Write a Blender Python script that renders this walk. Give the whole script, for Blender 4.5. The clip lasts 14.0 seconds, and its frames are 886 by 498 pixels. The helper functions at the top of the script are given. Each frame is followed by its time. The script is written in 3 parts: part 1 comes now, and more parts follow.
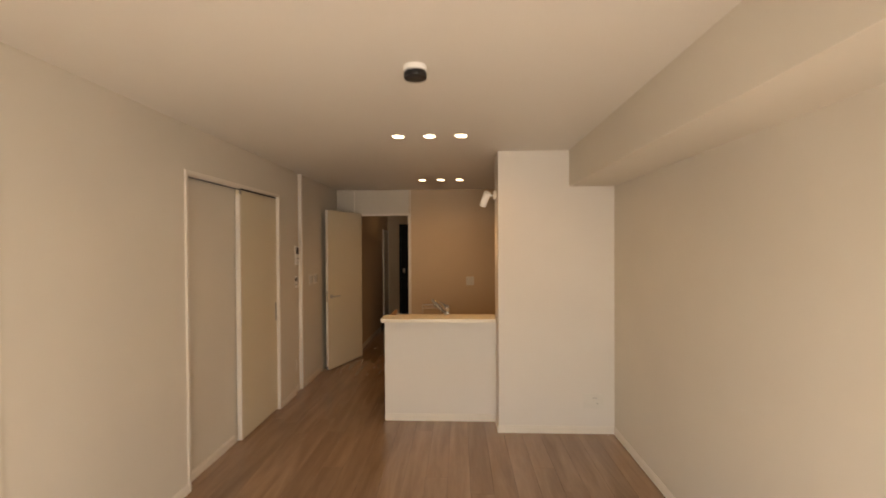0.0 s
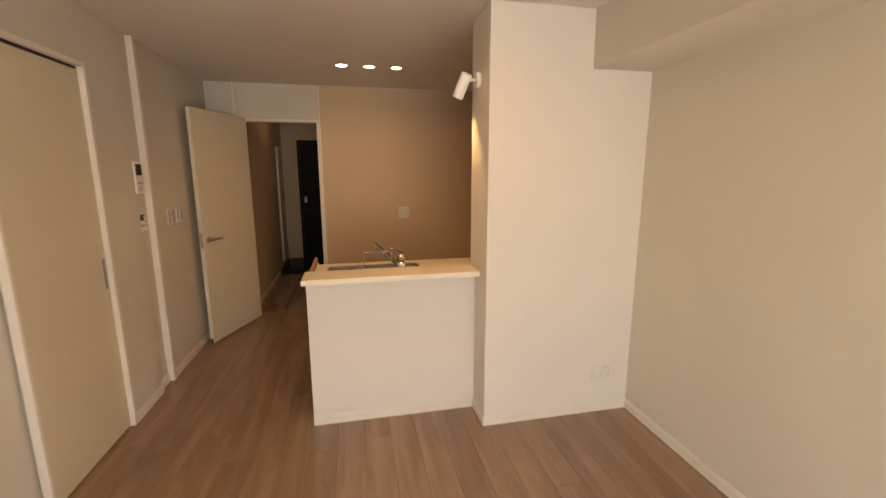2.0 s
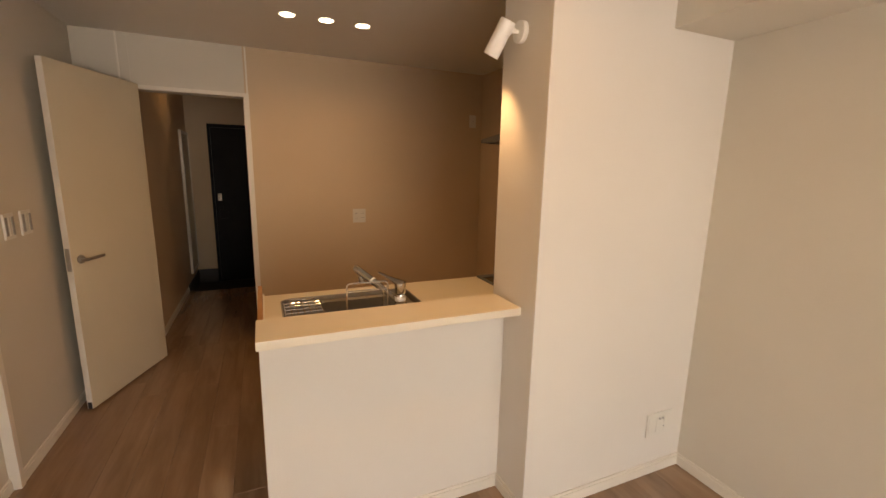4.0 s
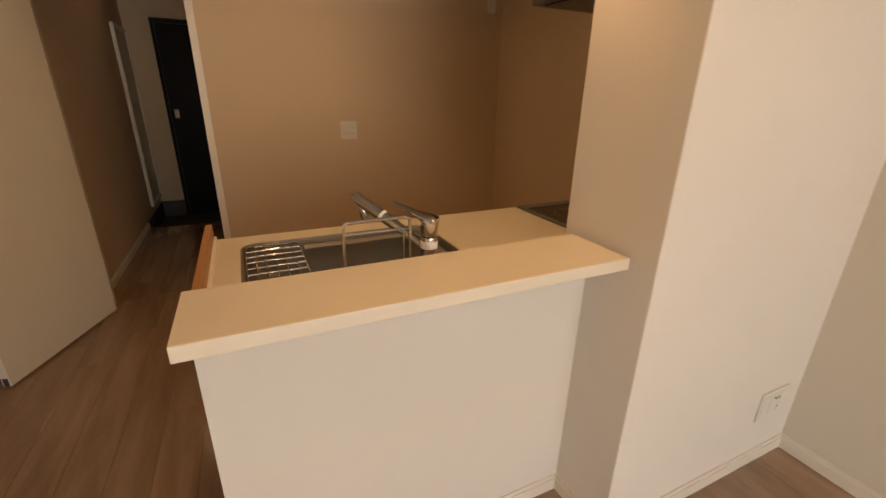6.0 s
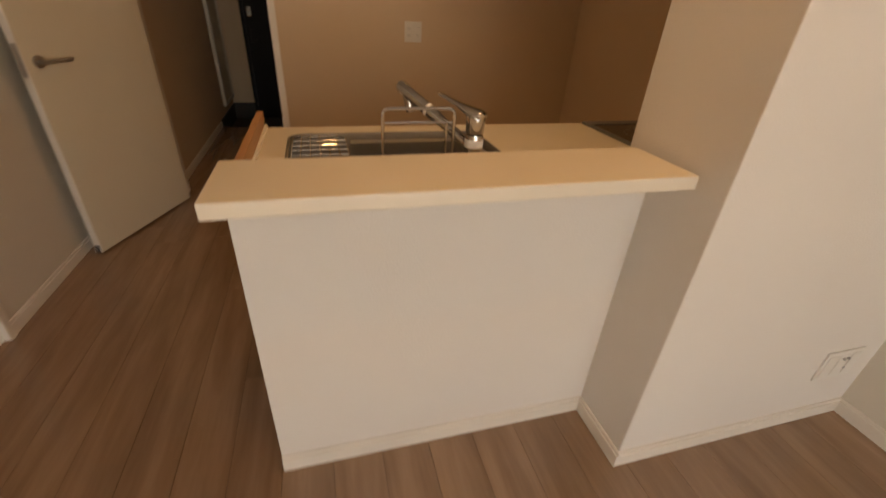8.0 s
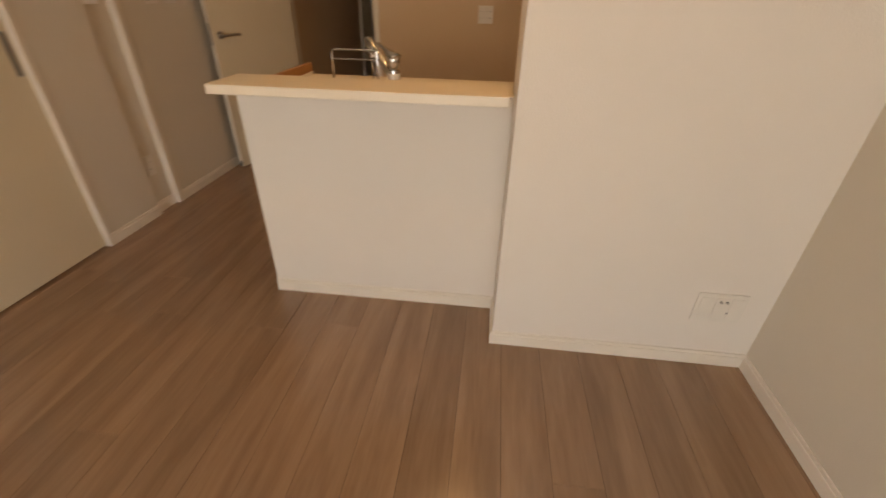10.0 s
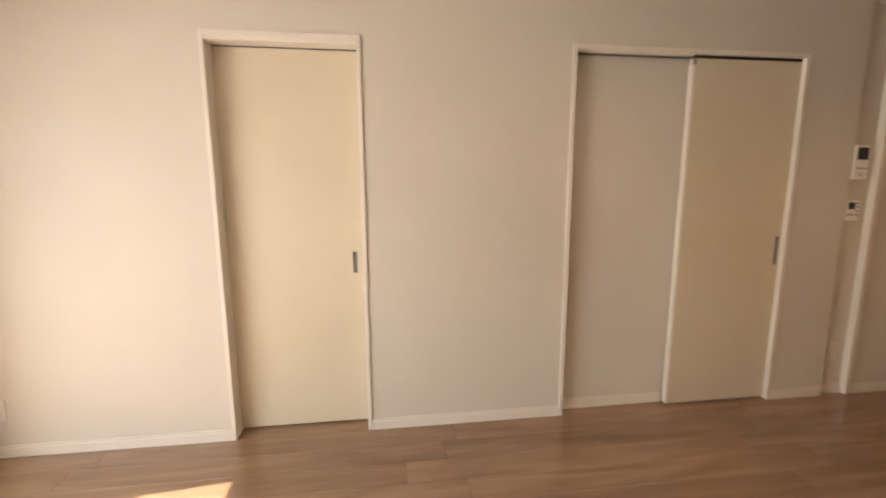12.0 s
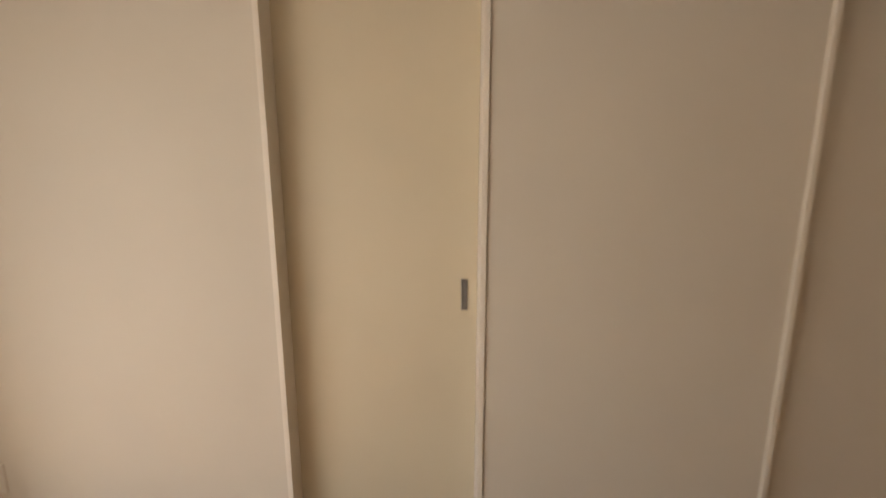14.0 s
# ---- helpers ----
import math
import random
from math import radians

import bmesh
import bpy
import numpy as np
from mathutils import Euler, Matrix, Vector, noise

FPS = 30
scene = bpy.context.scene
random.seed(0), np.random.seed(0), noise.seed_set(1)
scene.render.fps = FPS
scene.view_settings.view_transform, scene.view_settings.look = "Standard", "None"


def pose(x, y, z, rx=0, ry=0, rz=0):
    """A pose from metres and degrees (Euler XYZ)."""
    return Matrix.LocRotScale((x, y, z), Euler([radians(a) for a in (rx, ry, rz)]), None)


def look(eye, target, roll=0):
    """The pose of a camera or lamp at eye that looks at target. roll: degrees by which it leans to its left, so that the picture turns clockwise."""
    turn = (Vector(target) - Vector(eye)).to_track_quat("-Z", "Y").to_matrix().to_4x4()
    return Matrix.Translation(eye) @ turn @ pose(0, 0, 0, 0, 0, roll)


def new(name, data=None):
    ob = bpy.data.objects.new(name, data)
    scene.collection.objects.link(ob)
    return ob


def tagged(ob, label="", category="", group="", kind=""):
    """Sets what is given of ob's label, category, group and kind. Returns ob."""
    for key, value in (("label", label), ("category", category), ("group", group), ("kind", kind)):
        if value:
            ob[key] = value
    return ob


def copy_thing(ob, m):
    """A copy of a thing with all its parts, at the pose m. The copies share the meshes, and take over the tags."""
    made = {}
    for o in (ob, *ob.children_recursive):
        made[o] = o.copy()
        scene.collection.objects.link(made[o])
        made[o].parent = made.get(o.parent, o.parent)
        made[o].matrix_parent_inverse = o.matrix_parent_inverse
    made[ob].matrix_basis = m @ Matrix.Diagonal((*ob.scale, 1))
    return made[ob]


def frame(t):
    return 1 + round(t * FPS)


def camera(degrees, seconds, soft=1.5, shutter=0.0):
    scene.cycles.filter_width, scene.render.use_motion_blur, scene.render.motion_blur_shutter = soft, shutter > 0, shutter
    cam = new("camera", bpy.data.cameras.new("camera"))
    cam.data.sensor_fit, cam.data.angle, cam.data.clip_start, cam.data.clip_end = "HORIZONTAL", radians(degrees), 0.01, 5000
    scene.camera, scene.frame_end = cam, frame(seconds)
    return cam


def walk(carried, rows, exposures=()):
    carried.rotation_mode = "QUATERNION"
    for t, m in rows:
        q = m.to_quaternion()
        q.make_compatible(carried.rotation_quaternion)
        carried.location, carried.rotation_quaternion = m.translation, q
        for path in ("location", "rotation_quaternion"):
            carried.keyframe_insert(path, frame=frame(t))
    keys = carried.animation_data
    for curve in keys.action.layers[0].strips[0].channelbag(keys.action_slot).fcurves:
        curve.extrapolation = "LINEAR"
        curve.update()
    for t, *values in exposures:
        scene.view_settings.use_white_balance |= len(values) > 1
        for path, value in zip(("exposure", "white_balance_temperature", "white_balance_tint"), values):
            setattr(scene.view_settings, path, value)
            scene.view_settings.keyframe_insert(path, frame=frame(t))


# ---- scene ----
cam = camera(93.3, 14.0, shutter=0.5)
PATH = [
    (0, (0.283, 0.193, 1.605), (0.205, 2.191, 1.585), -0.3),
    (0.5, (0.258, 0.467, 1.572), (0.312, 2.461, 1.427), -0.3),
    (1, (0.151, 0.78, 1.544), (0.351, 2.754, 1.291), -0.6),
    (1.5, (-0.051, 1.148, 1.546), (0.338, 3.075, 1.175), 1.8),
    (2, (-0.122, 1.54, 1.535), (0.293, 3.462, 1.17), -0.1),
    (2.5, (-0.268, 1.899, 1.519), (0.389, 3.755, 1.167), 1.1),
    (3, (-0.346, 2.195, 1.507), (0.439, 3.994, 1.12), 1.0),
    (3.2, (-0.37, 2.267, 1.527), (0.428, 4.064, 1.16), 0.8),
    (5.3, (-0.299, 2.798, 1.4), (0.417, 4.582, 0.85), 1.9),
    (5.5, (-0.277, 2.894, 1.373), (0.429, 4.658, 0.749), 1.7),
    (6, (-0.26, 3.144, 1.338), (0.544, 4.838, 0.643), 1.1),
    (6.5, (-0.267, 3.245, 1.313), (0.475, 4.91, 0.49), 2.2),
    (7, (-0.259, 3.252, 1.308), (0.496, 4.903, 0.468), 2.9),
    (7.5, (-0.244, 3.243, 1.293), (0.48, 4.877, 0.397), 3.0),
    (8, (-0.201, 3.14, 1.253), (0.304, 4.792, 0.245), 3.5),
    (8.2, (-0.132, 3.052, 1.239), (0.293, 4.705, 0.197), 3.7),
    (10.3, (0.567, 2.305, 1.229), (0.169, 3.962, 0.182), 2.5),
    (10.5, (0.549, 2.186, 1.293), (-0.072, 3.796, 0.281), 3.2),
    (10.6, (0.562, 2.155, 1.298), (-0.236, 3.708, 0.323), 2.6),
    (11, (0.628, 2.029, 1.335), (-0.815, 3.182, 0.566), 1.9),
    (11.2, (0.703, 2.014, 1.38), (-0.966, 2.882, 0.702), -0.2),
    (11.5, (0.715, 1.938, 1.36), (-1.137, 2.487, 0.843), -0.6),
    (11.6, (0.722, 1.898, 1.382), (-1.161, 2.371, 0.902), -0.6),
    (12, (0.744, 1.845, 1.377), (-1.216, 2.098, 1.07), -0.2),
    (12.5, (0.72, 1.801, 1.37), (-1.261, 1.908, 1.112), 0.6),
    (13, (0.522, 1.715, 1.355), (-1.452, 1.762, 1.042), 1.3),
    (13.5, (0.266, 1.609, 1.363), (-1.708, 1.67, 1.048), 0.6),
    (13.8, (0.123, 1.57, 1.394), (-1.846, 1.611, 1.047), 0.4),
    (14, (-0.047, 1.55, 1.405), (-2.014, 1.581, 1.047), 0.0),
]

# ---- world, sun, window light ----
EXPOSURES = [(t, e, k, 15) for t, e, k in (
    (0.0, 1.47, 8050), (1.0, 1.55, 8000), (2.0, 1.88, 7700), (3.0, 1.90, 7700), (5.5, 1.80, 7500), (7.0, 1.78, 7450), (8.0, 1.55, 7550),
    (10.5, 1.65, 7700), (11.0, 1.92, 6900), (11.5, 2.0, 6800), (12.0, 1.85, 7100), (12.5, 1.64, 7450), (13.0, 1.36, 7600), (13.5, 1.12, 7600), (14.0, 1.00, 7500))]
walk(cam, [(t, look(eye, target, roll)) for t, eye, target, roll in PATH], EXPOSURES)

world = bpy.data.worlds.new("world")
scene.world = world
world.use_nodes = True
SUN_ELEVATION, SUN_FROM = 53.0, Vector((0.115, -1.0, 0.0))
sky = world.node_tree.nodes.new("ShaderNodeTexSky")
sky.sky_type, sky.sun_disc = "NISHITA", False
sky.sun_elevation = radians(SUN_ELEVATION)
sky.sun_rotation = math.atan2(SUN_FROM.x, SUN_FROM.y)
world.node_tree.links.new(sky.outputs[0], world.node_tree.nodes["Background"].inputs[0])
world.node_tree.nodes["Background"].inputs[1].default_value = 0.12

sun_way = SUN_FROM.normalized() + Vector((0, 0, math.tan(radians(SUN_ELEVATION))))
sun = new("sun", bpy.data.lights.new("sun", "SUN"))
sun.data.energy, sun.data.angle, sun.data.color = 5.0, radians(0.5), (1.0, 0.965, 0.90)
sun.matrix_world = look(tuple(sun_way * 5), (0, 0, 0))


def area_lamp(name, eye, target, watts, color, width, height=None):
    data = bpy.data.lights.new(name, "AREA")
    data.energy, data.color, data.size = watts, color, width
    data.shape = "DISK"
    if height:
        data.shape, data.size_y = "RECTANGLE", height
    ob = new(name, data)
    ob.matrix_world = look(eye, target)
    return ob


SKY_W = 9.0
area_lamp("window_sky_light", (0.3, -0.34, 1.02), (0.2, 3.0, -0.2), SKY_W, (0.97, 0.98, 0.98), 2.0, 1.9)
WARM = (1.0, 0.52, 0.15)
DOWNLIGHTS = [(-0.16, 3.25), (0.07, 3.25), (0.30, 3.25), (-0.165, 5.315), (0.062, 5.315), (0.289, 5.315)]
for x, y in DOWNLIGHTS:
    area_lamp("downlight_lamp", (x, y, 2.386), (x, y, 0), 0.34, WARM, 0.085).data.spread = radians(155)
area_lamp("hall_lamp", (-1.02, 7.6, 2.386), (-1.02, 7.6, 0), 0.10, (1.0, 0.5, 0.14), 0.08)
SPOT_TOP, SPOT_END = Vector((0.538, 3.948, 2.075)), Vector((0.497, 4.002, 1.955))
spot = new("wall_spot_lamp", bpy.data.lights.new("wall_spot_lamp", "SPOT"))
spot.data.energy, spot.data.color, spot.data.spot_size, spot.data.spot_blend, spot.data.shadow_soft_size = 3.2, (1.0, 0.6, 0.28), radians(128), 0.55, 0.02
spot.matrix_world = look(tuple(SPOT_END + (SPOT_END - SPOT_TOP) * 0.02), tuple(SPOT_END + (SPOT_END - SPOT_TOP)))


# ---- materials ----
def material(name, color, rough=0.6, metal=0.0, vary=0.06, scale=3.0, grain=0.0, grain_scale=300.0, coat=0.0, spec=0.5):
    """A plain surface with slow uneven tone, fine relief and uneven gloss."""
    m = bpy.data.materials.new(name)
    m.use_nodes = True
    n, l = m.node_tree.nodes, m.node_tree.links
    b = n["Principled BSDF"]
    b.inputs["Metallic"].default_value = metal
    b.inputs["Coat Weight"].default_value = coat
    b.inputs["Specular IOR Level"].default_value = spec
    geo = n.new("ShaderNodeNewGeometry")
    big = n.new("ShaderNodeTexNoise")
    big.inputs["Scale"].default_value, big.inputs["Detail"].default_value = scale, 5
    l.new(geo.outputs["Position"], big.inputs["Vector"])
    ramp = n.new("ShaderNodeValToRGB")
    ramp.color_ramp.elements[0].position, ramp.color_ramp.elements[1].position = 0.3, 0.7
    ramp.color_ramp.elements[0].color = (*[c * (1 - vary) for c in color], 1)
    ramp.color_ramp.elements[1].color = (*[min(1, c * (1 + vary * 0.5)) for c in color], 1)
    l.new(big.outputs["Fac"], ramp.inputs["Fac"])
    l.new(ramp.outputs["Color"], b.inputs["Base Color"])
    gloss = n.new("ShaderNodeMapRange")
    gloss.inputs["To Min"].default_value, gloss.inputs["To Max"].default_value = rough * 0.85, min(1, rough * 1.15)
    l.new(big.outputs["Fac"], gloss.inputs["Value"])
    l.new(gloss.outputs[0], b.inputs["Roughness"])
    if grain:
        fine = n.new("ShaderNodeTexNoise")
        fine.inputs["Scale"].default_value, fine.inputs["Detail"].default_value = grain_scale, 3
        l.new(geo.outputs["Position"], fine.inputs["Vector"])
        bump = n.new("ShaderNodeBump")
        bump.inputs["Strength"].default_value, bump.inputs["Distance"].default_value = grain, 0.002
        l.new(fine.outputs["Fac"], bump.inputs["Height"])
        l.new(bump.outputs["Normal"], b.inputs["Normal"])
    return m


def wood_material(name, dark, light, rough, along="Y", per_piece=True, stretch=26.0, coat=0.0):
    """Wood with long grain along one axis; each piece takes its own tone and its own stretch of grain."""
    m = bpy.data.materials.new(name)
    m.use_nodes = True
    n, l = m.node_tree.nodes, m.node_tree.links
    b = n["Principled BSDF"]
    tex = n.new("ShaderNodeTexCoord")
    info = n.new("ShaderNodeObjectInfo")
    shift = n.new("ShaderNodeMath")
    shift.operation = "MULTIPLY"
    shift.inputs[1].default_value = 37.0 if per_piece else 0.0
    l.new(info.outputs["Random"], shift.inputs[0])
    move = n.new("ShaderNodeVectorMath")
    l.new(tex.outputs["Object"], move.inputs[0])
    l.new(shift.outputs[0], move.inputs[1])
    size = n.new("ShaderNodeMapping")
    size.inputs["Scale"].default_value = (1.3 if along == "X" else stretch, 1.3 if along == "Y" else stretch, 1.3 if along == "Z" else stretch)
    l.new(move.outputs[0], size.inputs["Vector"])
    grain = n.new("ShaderNodeTexNoise")
    grain.inputs["Scale"].default_value, grain.inputs["Detail"].default_value, grain.inputs["Distortion"].default_value = 1.0, 6, 0.6
    l.new(size.outputs[0], grain.inputs["Vector"])
    fine_size = n.new("ShaderNodeMapping")
    fine_size.inputs["Scale"].default_value = tuple(4.0 * v for v in size.inputs["Scale"].default_value)
    l.new(move.outputs[0], fine_size.inputs["Vector"])
    fine = n.new("ShaderNodeTexNoise")
    fine.inputs["Scale"].default_value, fine.inputs["Detail"].default_value = 1.6, 4
    l.new(fine_size.outputs[0], fine.inputs["Vector"])
    mix = n.new("ShaderNodeMix")
    mix.inputs[0].default_value = 0.2
    l.new(grain.outputs["Fac"], mix.inputs[2])
    l.new(fine.outputs["Fac"], mix.inputs[3])
    ramp = n.new("ShaderNodeValToRGB")
    ramp.color_ramp.elements[0].position, ramp.color_ramp.elements[1].position = 0.32, 0.68
    ramp.color_ramp.elements[0].color, ramp.color_ramp.elements[1].color = (*dark, 1), (*light, 1)
    l.new(mix.outputs[0], ramp.inputs["Fac"])
    tone = n.new("ShaderNodeHueSaturation")
    val = n.new("ShaderNodeMapRange")
    val.inputs["To Min"].default_value, val.inputs["To Max"].default_value = (0.90, 1.10) if per_piece else (1.0, 1.0)
    l.new(info.outputs["Random"], val.inputs["Value"])
    l.new(val.outputs[0], tone.inputs["Value"])
    l.new(ramp.outputs["Color"], tone.inputs["Color"])
    l.new(tone.outputs[0], b.inputs["Base Color"])
    gloss = n.new("ShaderNodeMapRange")
    gloss.inputs["To Min"].default_value, gloss.inputs["To Max"].default_value = rough * 0.85, rough * 1.2
    l.new(fine.outputs["Fac"], gloss.inputs["Value"])
    l.new(gloss.outputs[0], b.inputs["Roughness"])
    bump = n.new("ShaderNodeBump")
    bump.inputs["Strength"].default_value, bump.inputs["Distance"].default_value = 0.12, 0.001
    b.inputs["Coat Weight"].default_value, b.inputs["Coat Roughness"].default_value = coat, 0.16
    l.new(fine.outputs["Fac"], bump.inputs["Height"])
    l.new(bump.outputs["Normal"], b.inputs["Normal"])
    return m


def glowing(name, color, strength):
    m = bpy.data.materials.new(name)
    m.use_nodes = True
    b = m.node_tree.nodes["Principled BSDF"]
    b.inputs["Base Color"].default_value = (0.9, 0.9, 0.88, 1)
    b.inputs["Emission Color"].default_value = (*color, 1)
    b.inputs["Emission Strength"].default_value = strength
    return m


PAPER = material("wallpaper", (0.65, 0.60, 0.515), 0.85, grain=0.4, grain_scale=240, vary=0.035, scale=1.4, spec=0.3)
# the cream wallpaper again, with dim warm lamplight put into its colour
LAMP_TINT_PAPER = material("lamp_tint_wallpaper", (0.62, 0.475, 0.325), 0.85, grain=0.4, grain_scale=240, vary=0.04, scale=1.4, spec=0.3)
WHITE_PAPER = material("white_wallpaper", (0.735, 0.69, 0.63), 0.85, grain=0.45, grain_scale=200, vary=0.03, scale=1.4, spec=0.3)
CEILING_PAPER = material("ceiling_paper", (0.69, 0.65, 0.585), 0.55, grain=0.25, grain_scale=220, vary=0.03, scale=1.0)
TRIM = material("cream_trim", (0.76, 0.705, 0.62), 0.42, vary=0.04, scale=6, grain=0.06, grain_scale=500)
LEAF = material("cream_door_sheet", (0.66, 0.585, 0.44), 0.45, vary=0.03, scale=2.5, grain=0.1, grain_scale=420)
LAMINATE = material("cream_laminate", (0.735, 0.665, 0.545), 0.38, vary=0.03, scale=5, grain=0.05, grain_scale=600)
WHITE = material("white_plastic", (0.87, 0.86, 0.83), 0.35, vary=0.03, scale=20)
PLATE = material("off_white_plastic", (0.71, 0.675, 0.61), 0.35, vary=0.03, scale=20)
# shade inside the finger pulls, given as a dark colour
RECESS_SHADE = material("recess_shade", (0.17, 0.16, 0.15), 0.5, vary=0.05, scale=20)
GREY = material("grey_plastic", (0.30, 0.29, 0.27), 0.4, vary=0.05, scale=20)
BLACK = material("black_plastic", (0.015, 0.015, 0.017), 0.3, vary=0.1, scale=20)
STEEL = material("brushed_steel", (0.36, 0.345, 0.325), 0.56, metal=1.0, vary=0.06, scale=12, grain=0.05, grain_scale=700)
CHROME = material("chrome", (0.58, 0.57, 0.555), 0.09, metal=1.0, vary=0.04, scale=15)
NICKEL = material("satin_nickel", (0.45, 0.43, 0.40), 0.34, metal=1.0, vary=0.06, scale=15)
GLASS_TOP = material("black_glass", (0.02, 0.018, 0.017), 0.12, vary=0.1, scale=8)
HOOD = material("grey_enamel", (0.13, 0.125, 0.12), 0.4, vary=0.06, scale=8)
ENTRY = material("dark_steel_door", (0.010, 0.010, 0.011), 0.5, vary=0.15, scale=5, grain=0.1, grain_scale=200, spec=0.15)
DARK_TILE = material("dark_entry_tile", (0.05, 0.047, 0.045), 0.55, vary=0.2, scale=9, grain=0.2, grain_scale=90)
# pale so that the unseen slab and ground throw more light indoors
CONCRETE = material("bounce_concrete", (0.60, 0.59, 0.57), 0.85, vary=0.15, scale=2.5, grain=0.4, grain_scale=60)
SUBFLOOR = material("dark_joint", (0.09, 0.06, 0.04), 0.8, vary=0.1)
OAK = wood_material("oak_plank", (0.215, 0.128, 0.072), (0.33, 0.208, 0.124), 0.24, stretch=12.0, coat=0.7)
ORANGE_WOOD = wood_material("orange_wood_edge", (0.36, 0.17, 0.065), (0.50, 0.26, 0.11), 0.4, per_piece=False)
LIT = glowing("lit_diffuser", (1.0, 0.86, 0.62), 4.0)

GLASS = bpy.data.materials.new("window_glass")
GLASS.use_nodes = True
gb = GLASS.node_tree.nodes["Principled BSDF"]
gb.inputs["Transmission Weight"].default_value, gb.inputs["Roughness"].default_value, gb.inputs["IOR"].default_value = 1.0, 0.0, 1.02


# ---- mesh helpers ----
def box(bm, lo, hi, bevel=0.0):
    lo, hi = [min(a, b) for a, b in zip(lo, hi)], [max(a, b) for a, b in zip(lo, hi)]
    m = Matrix.Translation([(a + b) / 2 for a, b in zip(lo, hi)]) @ Matrix.Diagonal([b - a for a, b in zip(lo, hi)] + [1])
    made = bmesh.ops.create_cube(bm, size=1, matrix=m)
    if bevel:
        edges = list({e for v in made["verts"] for e in v.link_edges})
        bmesh.ops.bevel(bm, geom=edges, offset=bevel, segments=2, affect="EDGES", profile=0.6)


def cyl(bm, a, b, r, r2=None, seg=24, bevel=0.0):
    a, b = Vector(a), Vector(b)
    m = Matrix.Translation((a + b) / 2) @ (b - a).to_track_quat("Z", "Y").to_matrix().to_4x4()
    made = bmesh.ops.create_cone(bm, cap_ends=True, segments=seg, radius1=r, radius2=r if r2 is None else r2, depth=(b - a).length, matrix=m)
    if bevel:
        rims = [e for e in {e for v in made["verts"] for e in v.link_edges} if any(len(f.verts) > 4 for f in e.link_faces)]
        bmesh.ops.bevel(bm, geom=rims, offset=bevel, segments=2, affect="EDGES", profile=0.6)


def rounded(points, r, steps=5):
    """The corners of a path turned into arcs."""
    pts = [Vector(p) for p in points]
    out = [pts[0]]
    for a, b, c in zip(pts, pts[1:], pts[2:]):
        p, q = b + (a - b).normalized() * r, b + (c - b).normalized() * r
        for i in range(steps + 1):
            t = i / steps
            out.append(p * (1 - t) ** 2 + b * 2 * t * (1 - t) + q * t * t)
    return out + [pts[-1]]


def tube(bm, pts, r, seg=10):
    pts = [Vector(p) for p in pts]
    rings, side = [], None
    for i, p in enumerate(pts):
        way = (pts[min(i + 1, len(pts) - 1)] - pts[max(i - 1, 0)]).normalized()
        if side is None:
            side = way.orthogonal().normalized()
        side = (side - way * side.dot(way)).normalized()
        up = way.cross(side)
        rr = r[i] if isinstance(r, (list, tuple)) else r
        rings.append([bm.verts.new(p + (side * math.cos(a) + up * math.sin(a)) * rr) for a in [2 * math.pi * k / seg for k in range(seg)]])
    for ra, rb in zip(rings, rings[1:]):
        for k in range(seg):
            bm.faces.new((ra[k], ra[(k + 1) % seg], rb[(k + 1) % seg], rb[k]))
    bm.faces.new(rings[0][::-1])
    bm.faces.new(rings[-1])


def loop_of(x0, x1, y0, y1, r, steps=5):
    """A rounded rectangle's outline, counterclockwise."""
    out = []
    for cx, cy, a0 in ((x1 - r, y1 - r, 0), (x0 + r, y1 - r, 90), (x0 + r, y0 + r, 180), (x1 - r, y0 + r, 270)):
        for i in range(steps + 1):
            a = radians(a0 + 90 * i / steps)
            out.append((cx + r * math.cos(a), cy + r * math.sin(a)))
    return out


def finish(bm, name, mat, smooth=False):
    bmesh.ops.recalc_face_normals(bm, faces=bm.faces)
    me = bpy.data.meshes.new(name)
    bm.to_mesh(me)
    bm.free()
    me.materials.append(mat)
    for p in me.polygons:
        p.use_smooth = smooth
    if smooth:
        me.set_sharp_from_angle(angle=radians(40))
    return me


def solid(name, mat, build, base=(0, 0, 0), smooth=False):
    """A top-level mesh, built by build(bm) in world places, with its origin at base."""
    bm = bmesh.new()
    build(bm)
    bmesh.ops.translate(bm, verts=bm.verts, vec=-Vector(base))
    ob = new(name, finish(bm, name, mat, smooth))
    ob.location = base
    return ob


def boxes(name, mat, items, base=(0, 0, 0), bevel=0.0):
    return solid(name, mat, lambda bm: [box(bm, lo, hi, bevel) for lo, hi in items], base)


def thing(name, base, turn=0.0):
    ob = new(name)
    ob.empty_display_size = 0.05
    ob.matrix_basis = pose(*base, 0, 0, turn)
    return ob


def part(parent, name, mat, build, smooth=False, label=""):
    """A mesh under its thing, built by build(bm) in the thing's own places."""
    bm = bmesh.new()
    build(bm)
    ob = new(name, finish(bm, name, mat, smooth))
    ob.parent = parent
    if label:
        ob["label"] = label
    return ob


# ---- the plan ----
XL, XR, XK = -1.487, 1.588, 1.65          # left wall, right wall, kitchen's right wall
YW, YC, YC2, YB = -0.20, 3.768, 4.10, 6.20  # window wall, column's front and back, back wall
ZC = 2.40
XP = 0.613                                # free end of the partition
HX0, HX1, YE = -1.23, -0.30, 9.00         # hall's walls and end
D0, D1 = 0.974, 1.724                     # single sliding door, outside of the frame
S0, S1 = 2.827, 4.245                     # wide sliding door
O0, O1 = -1.168, -0.440                   # hall opening
WX0, WX1, WH = -1.07, 1.35, 2.0          # window opening
T = 0.16


